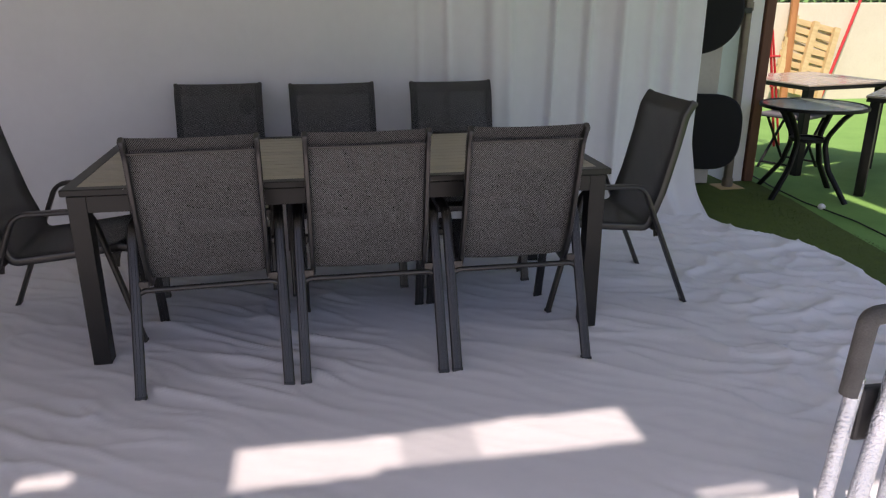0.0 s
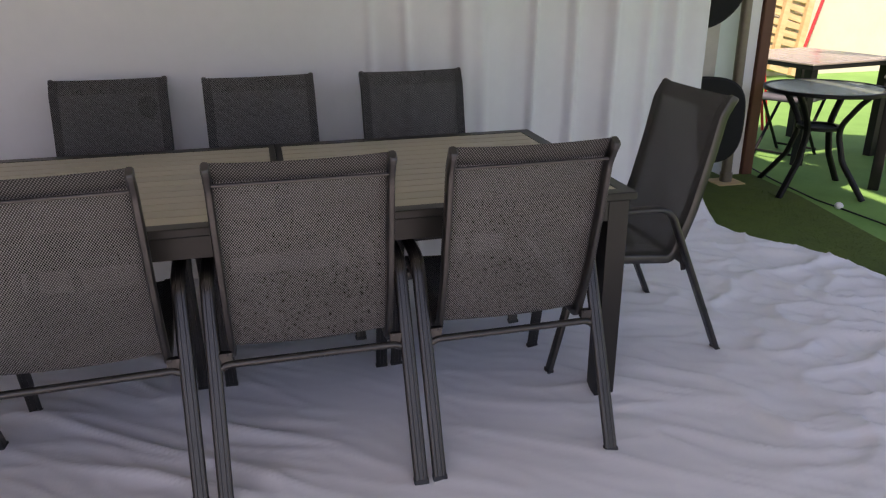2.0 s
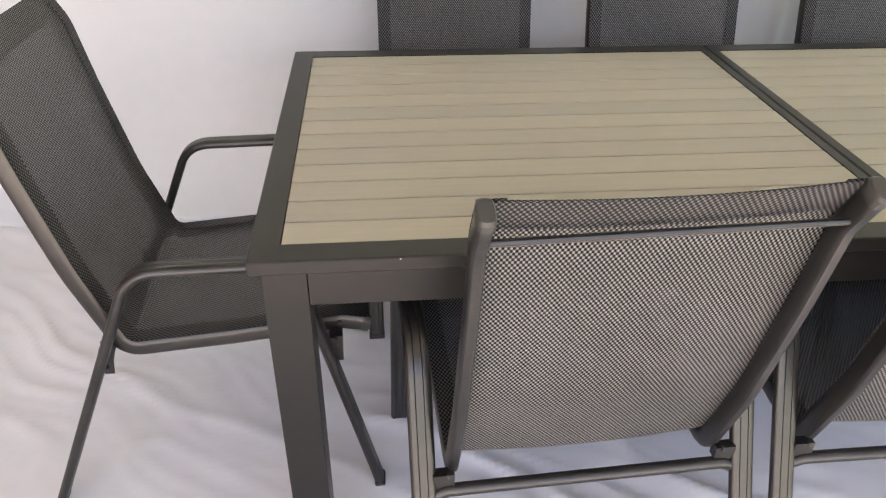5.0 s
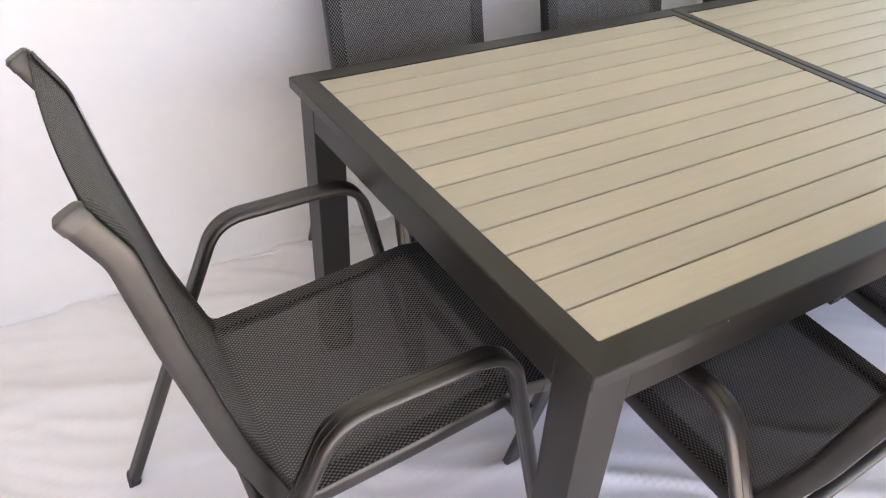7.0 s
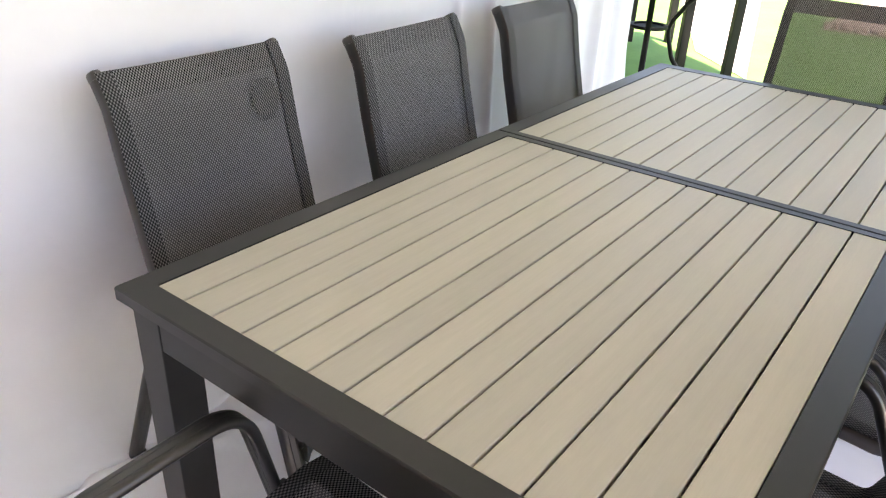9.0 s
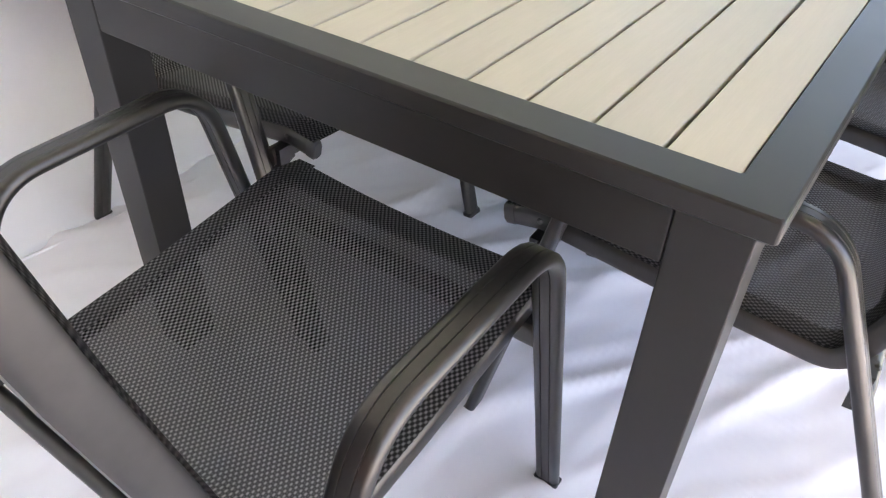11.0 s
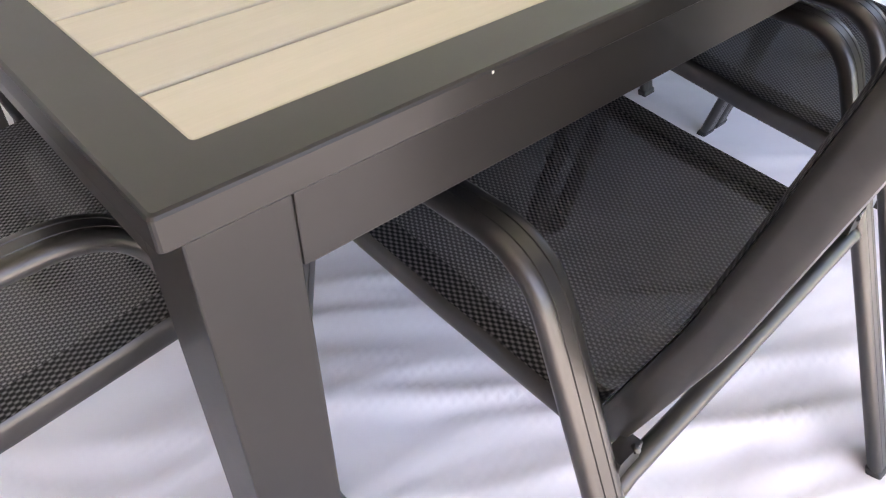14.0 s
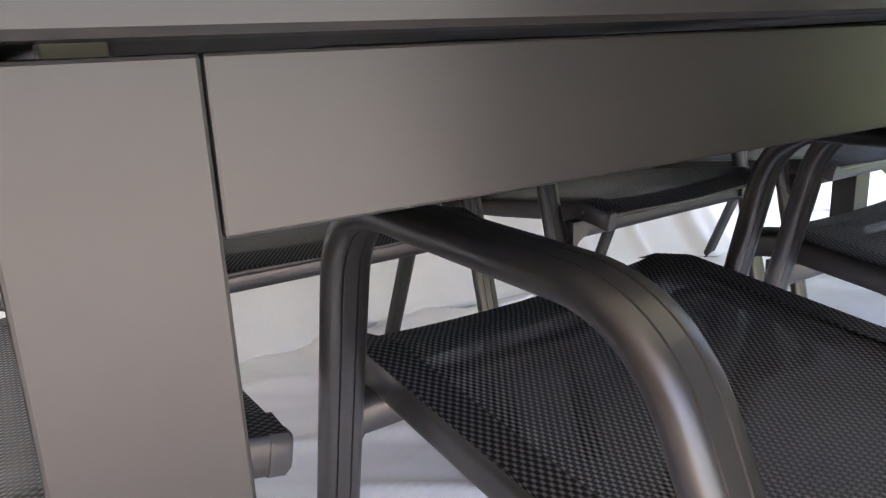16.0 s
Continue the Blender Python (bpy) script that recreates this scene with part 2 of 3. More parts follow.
def lathe(bm, outline, n=32, centre=(0, 0, 0)):
    """Turns an outline of (radius, height) round the z axis."""
    c = Vector(centre)
    rings = []
    for r, z in outline:
        rings.append([bm.verts.new(c + Vector((r * math.cos(2 * math.pi * k / n), r * math.sin(2 * math.pi * k / n), z))) for k in range(n)])
    for a, b in zip(rings, rings[1:]):
        for k in range(n):
            bm.faces.new((a[k], a[(k + 1) % n], b[(k + 1) % n], b[k]))
    bm.faces.new(rings[0])
    bm.faces.new(rings[-1])


def turned(outline, n=32, centre=(0, 0, 0)):
    bm = bmesh.new()
    lathe(bm, outline, n, centre)
    return bm


def rod(a, b, r, n=10):
    a, b = Vector(a), Vector(b)
    side = (b - a).orthogonal()
    return swept([a, b], oval(2 * r, 2 * r, n, 1.0), side)


# ---- ground, cloths, shelter ----
def smooth_step(a, b, x):
    x = min(1.0, max(0.0, (x - a) / (b - a)))
    return x * x * (3 - 2 * x)


def build_ground():
    bm = bmesh.new()
    bmesh.ops.create_grid(bm, x_segments=60, y_segments=60, size=300)
    for v in bm.verts:
        v.co.z = -0.012
    g = part("ground", bm, M_TURF)
    tagged(g, "bright green court carpet covering the yard", "ground", kind="structure")
    bm = bmesh.new()
    rim = [(2.0, 2.6), (2.0, -5.0), (3.02, -5.0), (3.05, -1.0), (3.135, 0.20), (3.23, 0.82), (3.33, 1.40), (3.375, 2.17), (3.1, 2.6)]
    top, low = ([bm.verts.new((x, y, z)) for x, y in rim] for z in (-0.007, -0.011))
    bm.faces.new(top)
    for k in range(len(rim)):
        j = (k + 1) % len(rim)
        bm.faces.new((low[k], low[j], top[j], top[k]))
    tagged(part("turf_mat", bm, M_MAT, smooth=0), "dark olive artificial turf laid beside the white cloth", "turf", kind="structure")
    rng = random.Random(4)
    vs, fs = [], []
    for _ in range(14000):
        x, y = rng.uniform(2.3, 3.2), rng.uniform(-0.6, 2.1)
        h, a, w = rng.uniform(0.003, 0.007), rng.uniform(0, 6.28), rng.uniform(0.002, 0.004)
        dx, dy = math.cos(a) * w, math.sin(a) * w
        k = len(vs)
        vs += [(x - dx, y - dy, -0.008), (x + dx, y + dy, -0.008), (x + rng.uniform(-.01, .01), y + rng.uniform(-.01, .01), h - 0.008)]
        fs.append((k, k + 1, k + 2))
    me = bpy.data.meshes.new("turf_pile")
    me.from_pydata(vs, [], fs)
    me.materials.append(M_BLADE)
    tagged(new("turf_pile", me), "short green pile of the artificial turf", "grass", kind="stuff")


def cloth_edge(y):
    """How far to the east the floor cloth reaches at y."""
    return 2.77 - 0.30 * smooth_step(0.2, 1.1, y) - 0.12 * smooth_step(-1.0, -3.5, y) + 0.025 * math.sin(5.1 * y) + 0.012 * math.sin(13 * y + 1)


def wrinkle(x, y):
    """The floor cloth's height: long soft folds, sharper near the eastern edge."""
    u, w = x * 0.85 - y * 0.52, y * 0.85 + x * 0.52
    c = noise.noise(Vector((x * 2.2, y * 2.6, 4.1)))
    a = noise.noise(Vector((u * 0.9 + 0.6 * c, w * 5.5, 0.3)))
    b = noise.noise(Vector((u * 1.7 + 7, w * 10.5 + c, 1.7)))
    d = noise.noise(Vector((u * 2.6 + 3, w * 19.0 + 2 * c, 6.7)))
    ridge, ridge2, ridge3 = (1 - abs(a)) ** 8, (1 - abs(b)) ** 7, (1 - abs(d)) ** 6
    mask = 0.35 + 0.9 * smooth_step(-0.25, 0.35, noise.noise(Vector((x * 1.1, y * 1.3, 9))))
    east = smooth_step(1.1, 2.3, x)
    mask *= 1 - 0.45 * smooth_step(-0.7, -1.4, y) * (1 - east)
    h = mask * (0.015 * ridge + 0.0085 * ridge2 + 0.0048 * ridge3) + 0.003 * c
    h += east * (0.028 * (1 - abs(noise.noise(Vector((x * 3.4 + y * 1.2, y * 5.6, 2.2))))) ** 5 + 0.013 * (1 - abs(noise.noise(Vector((x * 9.0, y * 8.0, 5.2))))) ** 5)
    return max(0.0, h)


def build_floor_cloth():
    bm = bmesh.new()
    ys = [-5.2 + 2.6 * k / 60 for k in range(60)] + [-2.6 + 3.68 * k / 260 for k in range(261)]
    xs = [-4.6 + 2.3 * k / 60 for k in range(60)] + [-2.3 + 3.6 * k / 250 for k in range(251)]
    grid = []
    for y in ys:
        e = cloth_edge(y)
        row = xs + [1.3 + (e - 1.3) * k / 70 for k in range(1, 71)]
        grid.append([bm.verts.new((x, y, wrinkle(x, y) * min(1.0, 0.3 + (e - x) / 0.09))) for x in row])
    for a, b in zip(grid, grid[1:]):
        for i in range(len(a) - 1):
            bm.faces.new((a[i], a[i + 1], b[i + 1], b[i]))
    rim = [bm.verts.new((r[-1].co.x + 0.004, r[-1].co.y, -0.012)) for r in grid]
    for k in range(len(grid) - 1):
        bm.faces.new((grid[k][-1], rim[k], rim[k + 1], grid[k + 1][-1]))
    ob = part("floor", bm, M_CLOTH, smooth=180)
    tagged(ob, "wrinkled white cotton cloth spread over the floor", "floor", kind="structure")


def curtain_y(x, z):
    """Where the hanging backdrop stands: flat in the west, in soft folds in the east."""
    y = 1.0 + 0.22 * smooth_step(0.6, 2.5, x)
    f = smooth_step(0.15, 1.3, x)
    q = x + 0.05 * noise.noise(Vector((x * 2, z * 0.5, 7)))
    fold = noise.noise(Vector((q * 2.7, 0.12 * z, 1.5))) + 0.12 * noise.noise(Vector((q * 10.5, 0.2 * z, 8.5)))
    n = noise.noise(Vector((q * 3.9, 0.1 * z, 4.5)))
    y += f * (0.075 * fold - 0.050 * math.exp(-(n / 0.13) ** 2))
    y += 0.012 * noise.noise(Vector((x * 1.3, z * 0.8, 0.5))) + 0.006 * noise.noise(Vector((x * 5, z * 1.2, 3.5)))
    y -= 0.10 * (1 - f) * max(0, 1 - z / 0.16) ** 2.2
    y -= f * 0.16 * max(0, 1 - z / 0.22) ** 2
    return y


def build_backdrop():
    bm = bmesh.new()
    zs = [0.004 + 0.22 * (k / 14) for k in range(14)] + [0.224 + 2.5 * k / 40 for k in range(41)]
    xs = [-4.6 + 4.9 * k / 110 for k in range(110)] + [0.3 + 2.065 * k / 230 for k in range(231)]
    grid = [[bm.verts.new((x + 0.05 * smooth_step(2.0, 2.4, x) * max(0, 1 - z / 0.5) * 2, curtain_y(x, z), z)) for x in xs] for z in zs]
    for a, b in zip(grid, grid[1:]):
        for i in range(len(a) - 1):
            bm.faces.new((a[i], a[i + 1], b[i + 1], b[i]))
    ob = part("backdrop", bm, M_CURTAIN, smooth=180)
    solid = ob.modifiers.new("thickness", "SOLIDIFY")
    solid.thickness = 0.003
    tagged(ob, "white cloth backdrop hanging to the floor in folds", "curtain", kind="structure")


def build_shelter():
    # the wall behind the cloth; an unseen one added to cut western light
    tagged(part("wall_north", boxed((-4.8, 1.95, 0), (2.95, 2.15, 2.8), 0.006), M_PLASTER), "off-white plastered wall behind the hanging cloth", "wall", kind="structure")
    tagged(part("wall_west", boxed((-5.0, -5.0, 0), (-4.8, 2.15, 2.8), 0.006), M_POST), "plain brown wall added out of view to hold back light from the west", "wall", kind="structure")
    # roof out of view, its gaps cut where the floor needs strips of sun
    up = 2.75
    shift = Vector((SUN_DIR.x, SUN_DIR.y)) * (up / -SUN_DIR.z)
    rag = random.Random(8)
    cuts = [-0.47 + 1.37 * k / 9 for k in range(10)]
    holes = [(a, b, -1.43 + 0.05 * (a + 0.47) / 1.37 + rag.uniform(-0.012, 0.012), -1.21 + 0.06 * (a + 0.47) / 1.37 + rag.uniform(-0.014, 0.014)) for a, b in zip(cuts, cuts[1:])]
    holes += [(-1.12, -0.95, -1.33, -1.24), (0.93, 1.16, -1.712, -1.66)]
    holes = [(a - shift.x, b - shift.x, c - shift.y, d - shift.y) for a, b, c, d in holes]
    x0, x1, y0, y1 = -5.2, 3.1, -1.72 - shift.y, 2.2
    xs = sorted({x0, x1, *[h[0] for h in holes], *[h[1] for h in holes]})
    ys = sorted({y0, y1, *[h[2] for h in holes], *[h[3] for h in holes]})
    bm = bmesh.new()
    for a, b in zip(xs, xs[1:]):
        for c, d in zip(ys, ys[1:]):
            mx, my = (a + b) / 2, (c + d) / 2
            if not any(h[0] < mx < h[1] and h[2] < my < h[3] for h in holes):
                box(bm, (a, c, up), (b, d, up + 0.05))
    bmesh.ops.remove_doubles(bm, verts=bm.verts[:], dist=0.0005)
    # battens added across the gaps only to dim the sun, wider in the middle
    for a, b, c, d in holes:
        n = max(1, round((b - a) / 0.021))
        for k in range(n):
            x = a + (k + 0.5) * (b - a) / n
            wide = 0.0056 if 0.08 < x + shift.x < 0.33 else 0.0026
            box(bm, (x - wide, c, up + 0.012), (x + wide, d, up + 0.02))
    # unseen sheets added to shade the yard, given by the ground they shade
    for shade in (((3.84, 0.7), (3.90, 0.7), (3.92, 1.46), (3.84, 1.46)), ((3.84, 1.46), (3.92, 1.46), (3.99, 1.72), (3.91, 1.89), (3.84, 1.89)),
                  ((3.84, 1.89), (3.91, 1.89), (3.96, 2.17), (4.31, 2.40), (3.84, 2.36)), ((3.99, 1.72), (4.02, 1.95), (3.91, 1.89)),
                  ((3.90, 0.7), (4.15, 0.95), (4.01, 1.45), (3.92, 1.46)), ((4.15, 0.95), (4.60, 1.45), (4.02, 1.95), (3.99, 1.72), (4.01, 1.45)),
                  ((4.60, 1.45), (5.10, 2.15), (4.80, 2.60), (4.31, 2.40), (4.02, 1.95)), ((4.02, 1.95), (4.31, 2.40), (3.96, 2.17)),
                  ((5.10, 2.15), (5.40, 2.75), (5.02, 2.92), (4.80, 2.60)), ((4.80, 2.60), (5.02, 2.92), (4.95, 3.15), (4.50, 3.14), (4.60, 2.85))):
        ring = [(x - shift.x, y - shift.y) for x, y in shade]
        top, low = ([bm.verts.new((x, y, z)) for x, y in ring] for z in (up + 0.006, up))
        bm.faces.new(top)
        bm.faces.new(low[::-1])
        for i in range(len(ring)):
            j = (i + 1) % len(ring)
            bm.faces.new((low[i], low[j], top[j], top[i]))
    tagged(part("ceiling", bm, M_ROOF, smooth=0), "unseen cream roof, its gaps and sheets placed to shape the sun and shade below", "roof", kind="structure")
    # pale slab added behind the camera to bounce warm sunlight inwards
    tagged(part("bounce_slab", boxed((-12, -14, -0.05), (2.9, -5.1, -0.002), 0.004), M_BOUNCE), "pale slab added out of view to bounce warm sunlight under the roof", "paving", kind="structure")
    # the pillar beside the opening
    tagged(part("pillar_white", boxed((3.13, 2.0, -0.02), (3.282, 2.3, 2.75), 0.006), M_WHITE), "white painted pillar at the end of the wall", "pillar", kind="structure")
    tagged(part("wooden_post", boxed((3.292, 1.98, -0.02), (3.372, 2.06, 2.8), 0.008), M_POST), "red-brown stained square wooden post on the turf", "post")
    pipe = thing("steel_post", "weathered grey-brown steel post on a foot plate", "post")
    part("pole", rod((3.06, 1.84, 0.0), (3.03, 1.84, 2.75), 0.034, 20), M_PIPE, pipe)
    part("foot_plate", boxed((2.96, 1.75, -0.012), (3.16, 1.93, 0.0), 0.003), M_PALLET, pipe, "pale foot plate")
    for z, n in ((1.32, 0), (0.0, 1)):
        part("collar", turned([(0.039, 0), (0.042, 0.004), (0.042, 0.06), (0.039, 0.064)], 20, (3.045 if n == 0 else 3.06, 1.84, z)), M_PIPE, pipe)


# ---- dining table ----
TX0, TX1, TY, TH = -1.10, 1.085, 0.50, 0.740


def framed(x0, x1, y0, y1, left, right, side, z0, z1, e=0.003):
    """A flat rectangular frame in one piece, its outer edges eased."""
    bm = bmesh.new()
    bm.faces.layers.int.new("plain")
    r = 0.003

    def loop(ax0, ax1, ay0, ay1, z, cut):
        out = []
        for cx, cy, a in ((ax1 - cut, ay0 + cut, -90), (ax1 - cut, ay1 - cut, 0), (ax0 + cut, ay1 - cut, 90), (ax0 + cut, ay0 + cut, 180)):
            for k in range(5):
                w = radians(a + 22.5 * k)
                out.append(bm.verts.new((cx + cut * math.cos(w), cy + cut * math.sin(w), z)))
        return out

    ix0, ix1, iy0, iy1 = x0 + left, x1 - right, y0 + side, y1 - side
    rings = [loop(ix0, ix1, iy0, iy1, z0, 0.004), loop(x0 + e, x1 - e, y0 + e, y1 - e, z0, r), loop(x0, x1, y0, y1, z0 + e, r + e * 0.5), loop(x0, x1, y0, y1, z1 - e, r + e * 0.5),
             loop(x0 + 0.4 * e, x1 - 0.4 * e, y0 + 0.4 * e, y1 - 0.4 * e, z1 - 0.4 * e, r + e * 0.3), loop(x0 + e, x1 - e, y0 + e, y1 - e, z1, r), loop(ix0, ix1, iy0, iy1, z1, 0.004)]
    for p, q in zip(rings, rings[1:] + rings[:1]):
        for k in range(20):
            bm.faces.new((p[k], p[(k + 1) % 20], q[(k + 1) % 20], q[k]))
    return bm


def build_table():
    t = thing("dining_table", "dark grey metal dining table with beige slatted top", "table")
    bar, mid = 0.048, 0.003
    zl = TH - 0.026
    for a, b, lo, hi in ((TX0, mid - 0.001, bar, 0.0225), (mid + 0.001, TX1, 0.0225, bar)):
        part("top_frame", framed(a, b, -TY, TY, lo, hi, bar, zl, TH), M_FRAME, t)
    part("paint_chip", boxed((-0.8700, -TY - 0.0005, TH - 0.0045), (-0.8680, -TY + 0.001, TH - 0.0025), 0.0004), M_PALE, t, "small white chip in the paint")
    # dark support sheets under the slats
    for a, b in ((TX0 + bar, mid - 0.0235), (mid + 0.0235, TX1 - bar)):
        part("support", boxed((a, -TY + bar, zl + 0.002), (b, TY - bar, zl + 0.006), 0), M_CAP, t)
    # slats: thirteen in each half
    pitch = (2 * (TY - bar)) / 13
    for a, b in ((TX0 + bar, mid - 0.0235), (mid + 0.0235, TX1 - bar)):
        me = None
        for k in range(13):
            y = -TY + bar + (k + 0.5) * pitch
            if me is None:
                ob = part("slat", boxed((a + 0.0006, -pitch / 2 + 0.0020, zl + 0.0065), (b - 0.0006, pitch / 2 - 0.0020, TH - 0.0012), 0.0018), M_SLAT, t)
                me = ob.data
            else:
                ob = new("slat", me)
                ob.parent = t
            ob.location = (0, y, 0)
    # legs, aprons, spacers that leave a dark slit under the top
    lw, ins, za, zb = 0.070, 0.017, 0.644, 0.7090
    for sx in (0, 1):
        for sy in (-1, 1):
            x0 = TX0 + ins if sx == 0 else TX1 - ins - lw
            y0 = -TY + ins if sy < 0 else TY - ins - lw
            bm = boxed((x0, y0, 0.0), (x0 + lw, y0 + lw, zb), 0.0018, 2)
            leg = part("leg", bm, M_FRAME, t)
            part("foot", boxed((x0 + 0.006, y0 + 0.006, -0.003), (x0 + lw - 0.006, y0 + lw - 0.006, 0.006), 0.001), M_CAP, leg)
            part("spacer", boxed((x0 + 0.024, y0 + 0.024, zb - 0.002), (x0 + lw - 0.024, y0 + lw - 0.024, zl + 0.001), 0.001), M_CAP, t)
    th = 0.028
    a, b = TX0 + ins + lw + 0.0008, TX1 - ins - lw - 0.0008
    c, d = -TY + ins + lw + 0.0012, TY - ins - lw - 0.0012
    for s in (-1, 1):
        y = s * (TY - ins - 0.001)
        part("apron", boxed((a, min(y, y - s * th), za), (b, max(y, y - s * th), zb), 0.0015, 2), M_FRAME, t)
        x = TX0 + ins + 0.001 if s < 0 else TX1 - ins - 0.001
        part("apron", boxed((min(x, x - s * th), c, za), (max(x, x - s * th), d, zb), 0.0015, 2), M_FRAME, t)
    for x in (-0.62, -0.02, 0.58):
        part("cross_beam", boxed((x - 0.02, c - 0.05, za + 0.012), (x + 0.02, d + 0.05, zb - 0.002), 0.002), M_FRAME, t)
    for y in (-0.2, 0.2):
        part("slide", boxed((TX0 + 0.25, y - 0.015, za + 0.02), (TX1 - 0.25, y + 0.015, zb + 0.004), 0.002), M_STEEL, t, "bare metal extension slide")


# ---- armchair: faces +y, its origin on the floor ----
RAIL = [(0.322, 0.418), (0.270, 0.427), (0.05, 0.400), (-0.158, 0.381), (-0.222, 0.562), (-0.271, 0.769), (-0.298, 0.905), (-0.332, 0.966)]
RAIL_R = [0.05, 0.6, 0.045, 0.6, 0.35, 0.10]
HALF_RAIL = 0.2225
LEG = [(-0.362, 0.0), (-0.098, 0.597), (0.192, 0.604), (0.335, 0.0)]


def arc_strip(bm, path, x0, x1, nx, sag=0.0, ruler=None):
    """A sheet along a path between x0 and x1, with lengths in metres as its UVs."""
    uvl = bm.loops.layers.uv.verify()
    path = [Vector(p) for p in path]
    dist = [0.0]
    along = [Vector(p) for p in ruler] if ruler else path
    for a, b in zip(along, along[1:]):
        dist.append(dist[-1] + (b - a).length)
    rows = []
    for i, p in enumerate(path):
        t = (path[min(i + 1, len(path) - 1)] - path[max(i - 1, 0)]).normalized()
        up = Vector((1, 0, 0)).cross(t)
        row = []
        for k in range(nx + 1):
            s = k / nx
            bow = sag * 4 * s * (1 - s)
            row.append((bm.verts.new(p + Vector((x0 + (x1 - x0) * s, 0, 0)) + up * bow), (x0 + (x1 - x0) * s, dist[i])))
        rows.append(row)
    for a, b in zip(rows, rows[1:]):
        for k in range(nx):
            f = bm.faces.new((a[k][0], a[k + 1][0], b[k + 1][0], b[k][0]))
            for lp, c in zip(f.loops, (a[k][1], a[k + 1][1], b[k + 1][1], b[k][1])):
                lp[uvl].uv = c


def chair_part(name, bm, mat, parent, label="", smooth=35):
    """Like part, but keeps sheets as they are."""
    me = bpy.data.meshes.new(name)
    bm.to_mesh(me)
    bm.free()
    me.materials.append(mat)
    me.polygons.foreach_set("use_smooth", [True] * len(me.polygons))
    ob = new(name, me)
    ob.parent = parent
    return tagged(ob, label)


def build_chair(m, label, group):
    ch = thing("armchair", label, "chair", m, group)
    rail = fillet([(0, y, z) for y, z in RAIL], RAIL_R, 8)
    for s in (-1, 1):
        # one bent bar makes the rear leg, the arm and the front leg
        path = fillet([(s * 0.272, y, z) for y, z in LEG], [0.085, 0.085], 12)
        bar = part("arm_frame", swept(path, ribbed(0.041, 0.019), (1, 0, 0)), M_METAL, ch)
        for y, lean in ((LEG[0][0], 0.44), (LEG[3][0], -0.24)):
            bm = boxed((s * 0.272 - 0.0215, y - 0.0115, -0.001), (s * 0.272 + 0.0215, y + 0.0115, 0.014), 0.003)
            for v in bm.verts:
                v.co.y += lean * v.co.z
            part("foot_cap", bm, M_CAP, bar)
        r = part("side_rail", swept([(s * HALF_RAIL, p.y, p.z) for p in rail], oval(0.020, 0.035, 14, 0.6), (1, 0, 0)), M_METAL, ch)
        for p, q in ((rail[0], rail[1]), (rail[-1], rail[-2])):
            d = (p - q).normalized()
            part("end_cap", swept([Vector((s * HALF_RAIL, p.y, p.z)) - d * 0.012 + d * k for k in (0, 0.014, 0.018)], oval(0.022, 0.037, 14, 0.6), (1, 0, 0), [1, 1, 0.8]), M_ENDCAP, r)
        part("hem", hem(rail, s), M_HEM, ch, "doubled fabric edge", 180)
        for y, z in ((-0.196, 0.405), (0.268, 0.428)):
            bm = turned([(0.005, -0.003), (0.005, 0.0), (0.003, 0.002)], 12)
            bmesh.ops.transform(bm, matrix=pose(s * 0.2335, y, z, 0, 90 * s, 0), verts=bm.verts[:])
            part("screw", bm, M_STEEL, ch, "zinc-plated screw")
    bm = bmesh.new()
    over = offset_path(rail, 0.0182)
    arc_strip(bm, over, -HALF_RAIL - 0.007, HALF_RAIL + 0.007, 10, 0.010)
    chair_part("sling", bm, M_MESH, ch, "dark woven mesh seat and back")
    bm = bmesh.new()
    top = offset_path([p for p in rail if p.z > 0.912], 0.0150)
    arc_strip(bm, top, -HALF_RAIL - 0.004, HALF_RAIL + 0.004, 10, 0.009)
    chair_part("top_hem", bm, M_HEM, ch)
    bm = bmesh.new()
    front = offset_path([p for p in rail if p.y > 0.265], 0.0150)
    arc_strip(bm, front, -HALF_RAIL - 0.004, HALF_RAIL + 0.004, 10, 0.009)
    chair_part("front_hem", bm, M_HEM, ch)
    k = min(range(len(rail)), key=lambda i: abs(rail[i].z - 0.917))
    part("back_rod", rod((-HALF_RAIL, rail[k].y - 0.010, 0.917), (HALF_RAIL, rail[k].y - 0.010, 0.917), 0.0048), M_METAL, ch)
    part("front_rod", rod((-HALF_RAIL, 0.292, 0.416), (HALF_RAIL, 0.292, 0.416), 0.006), M_METAL, ch)
    # crossbars from leg to leg
    y, z = -0.196, 0.372
    path = fillet([(-0.262, y, z - 0.012), (-0.235, y, z), (0.235, y, z), (0.262, y, z - 0.012)], 0.02, 4)
    part("rear_crossbar", swept(path, oval(0.022, 0.022, 12, 1), (0, 1, 0)), M_METAL, ch)
    part("front_crossbar", swept([(-0.262, 0.252, 0.395), (0.262, 0.252, 0.395)], oval(0.020, 0.036, 12, 0.7), (0, 1, 0)), M_METAL, ch)
    for s in (-1, 1):
        for y in (0.262, -0.188):
            part("gusset", gusset(s, y, 0.018), M_METAL, ch)
    return ch


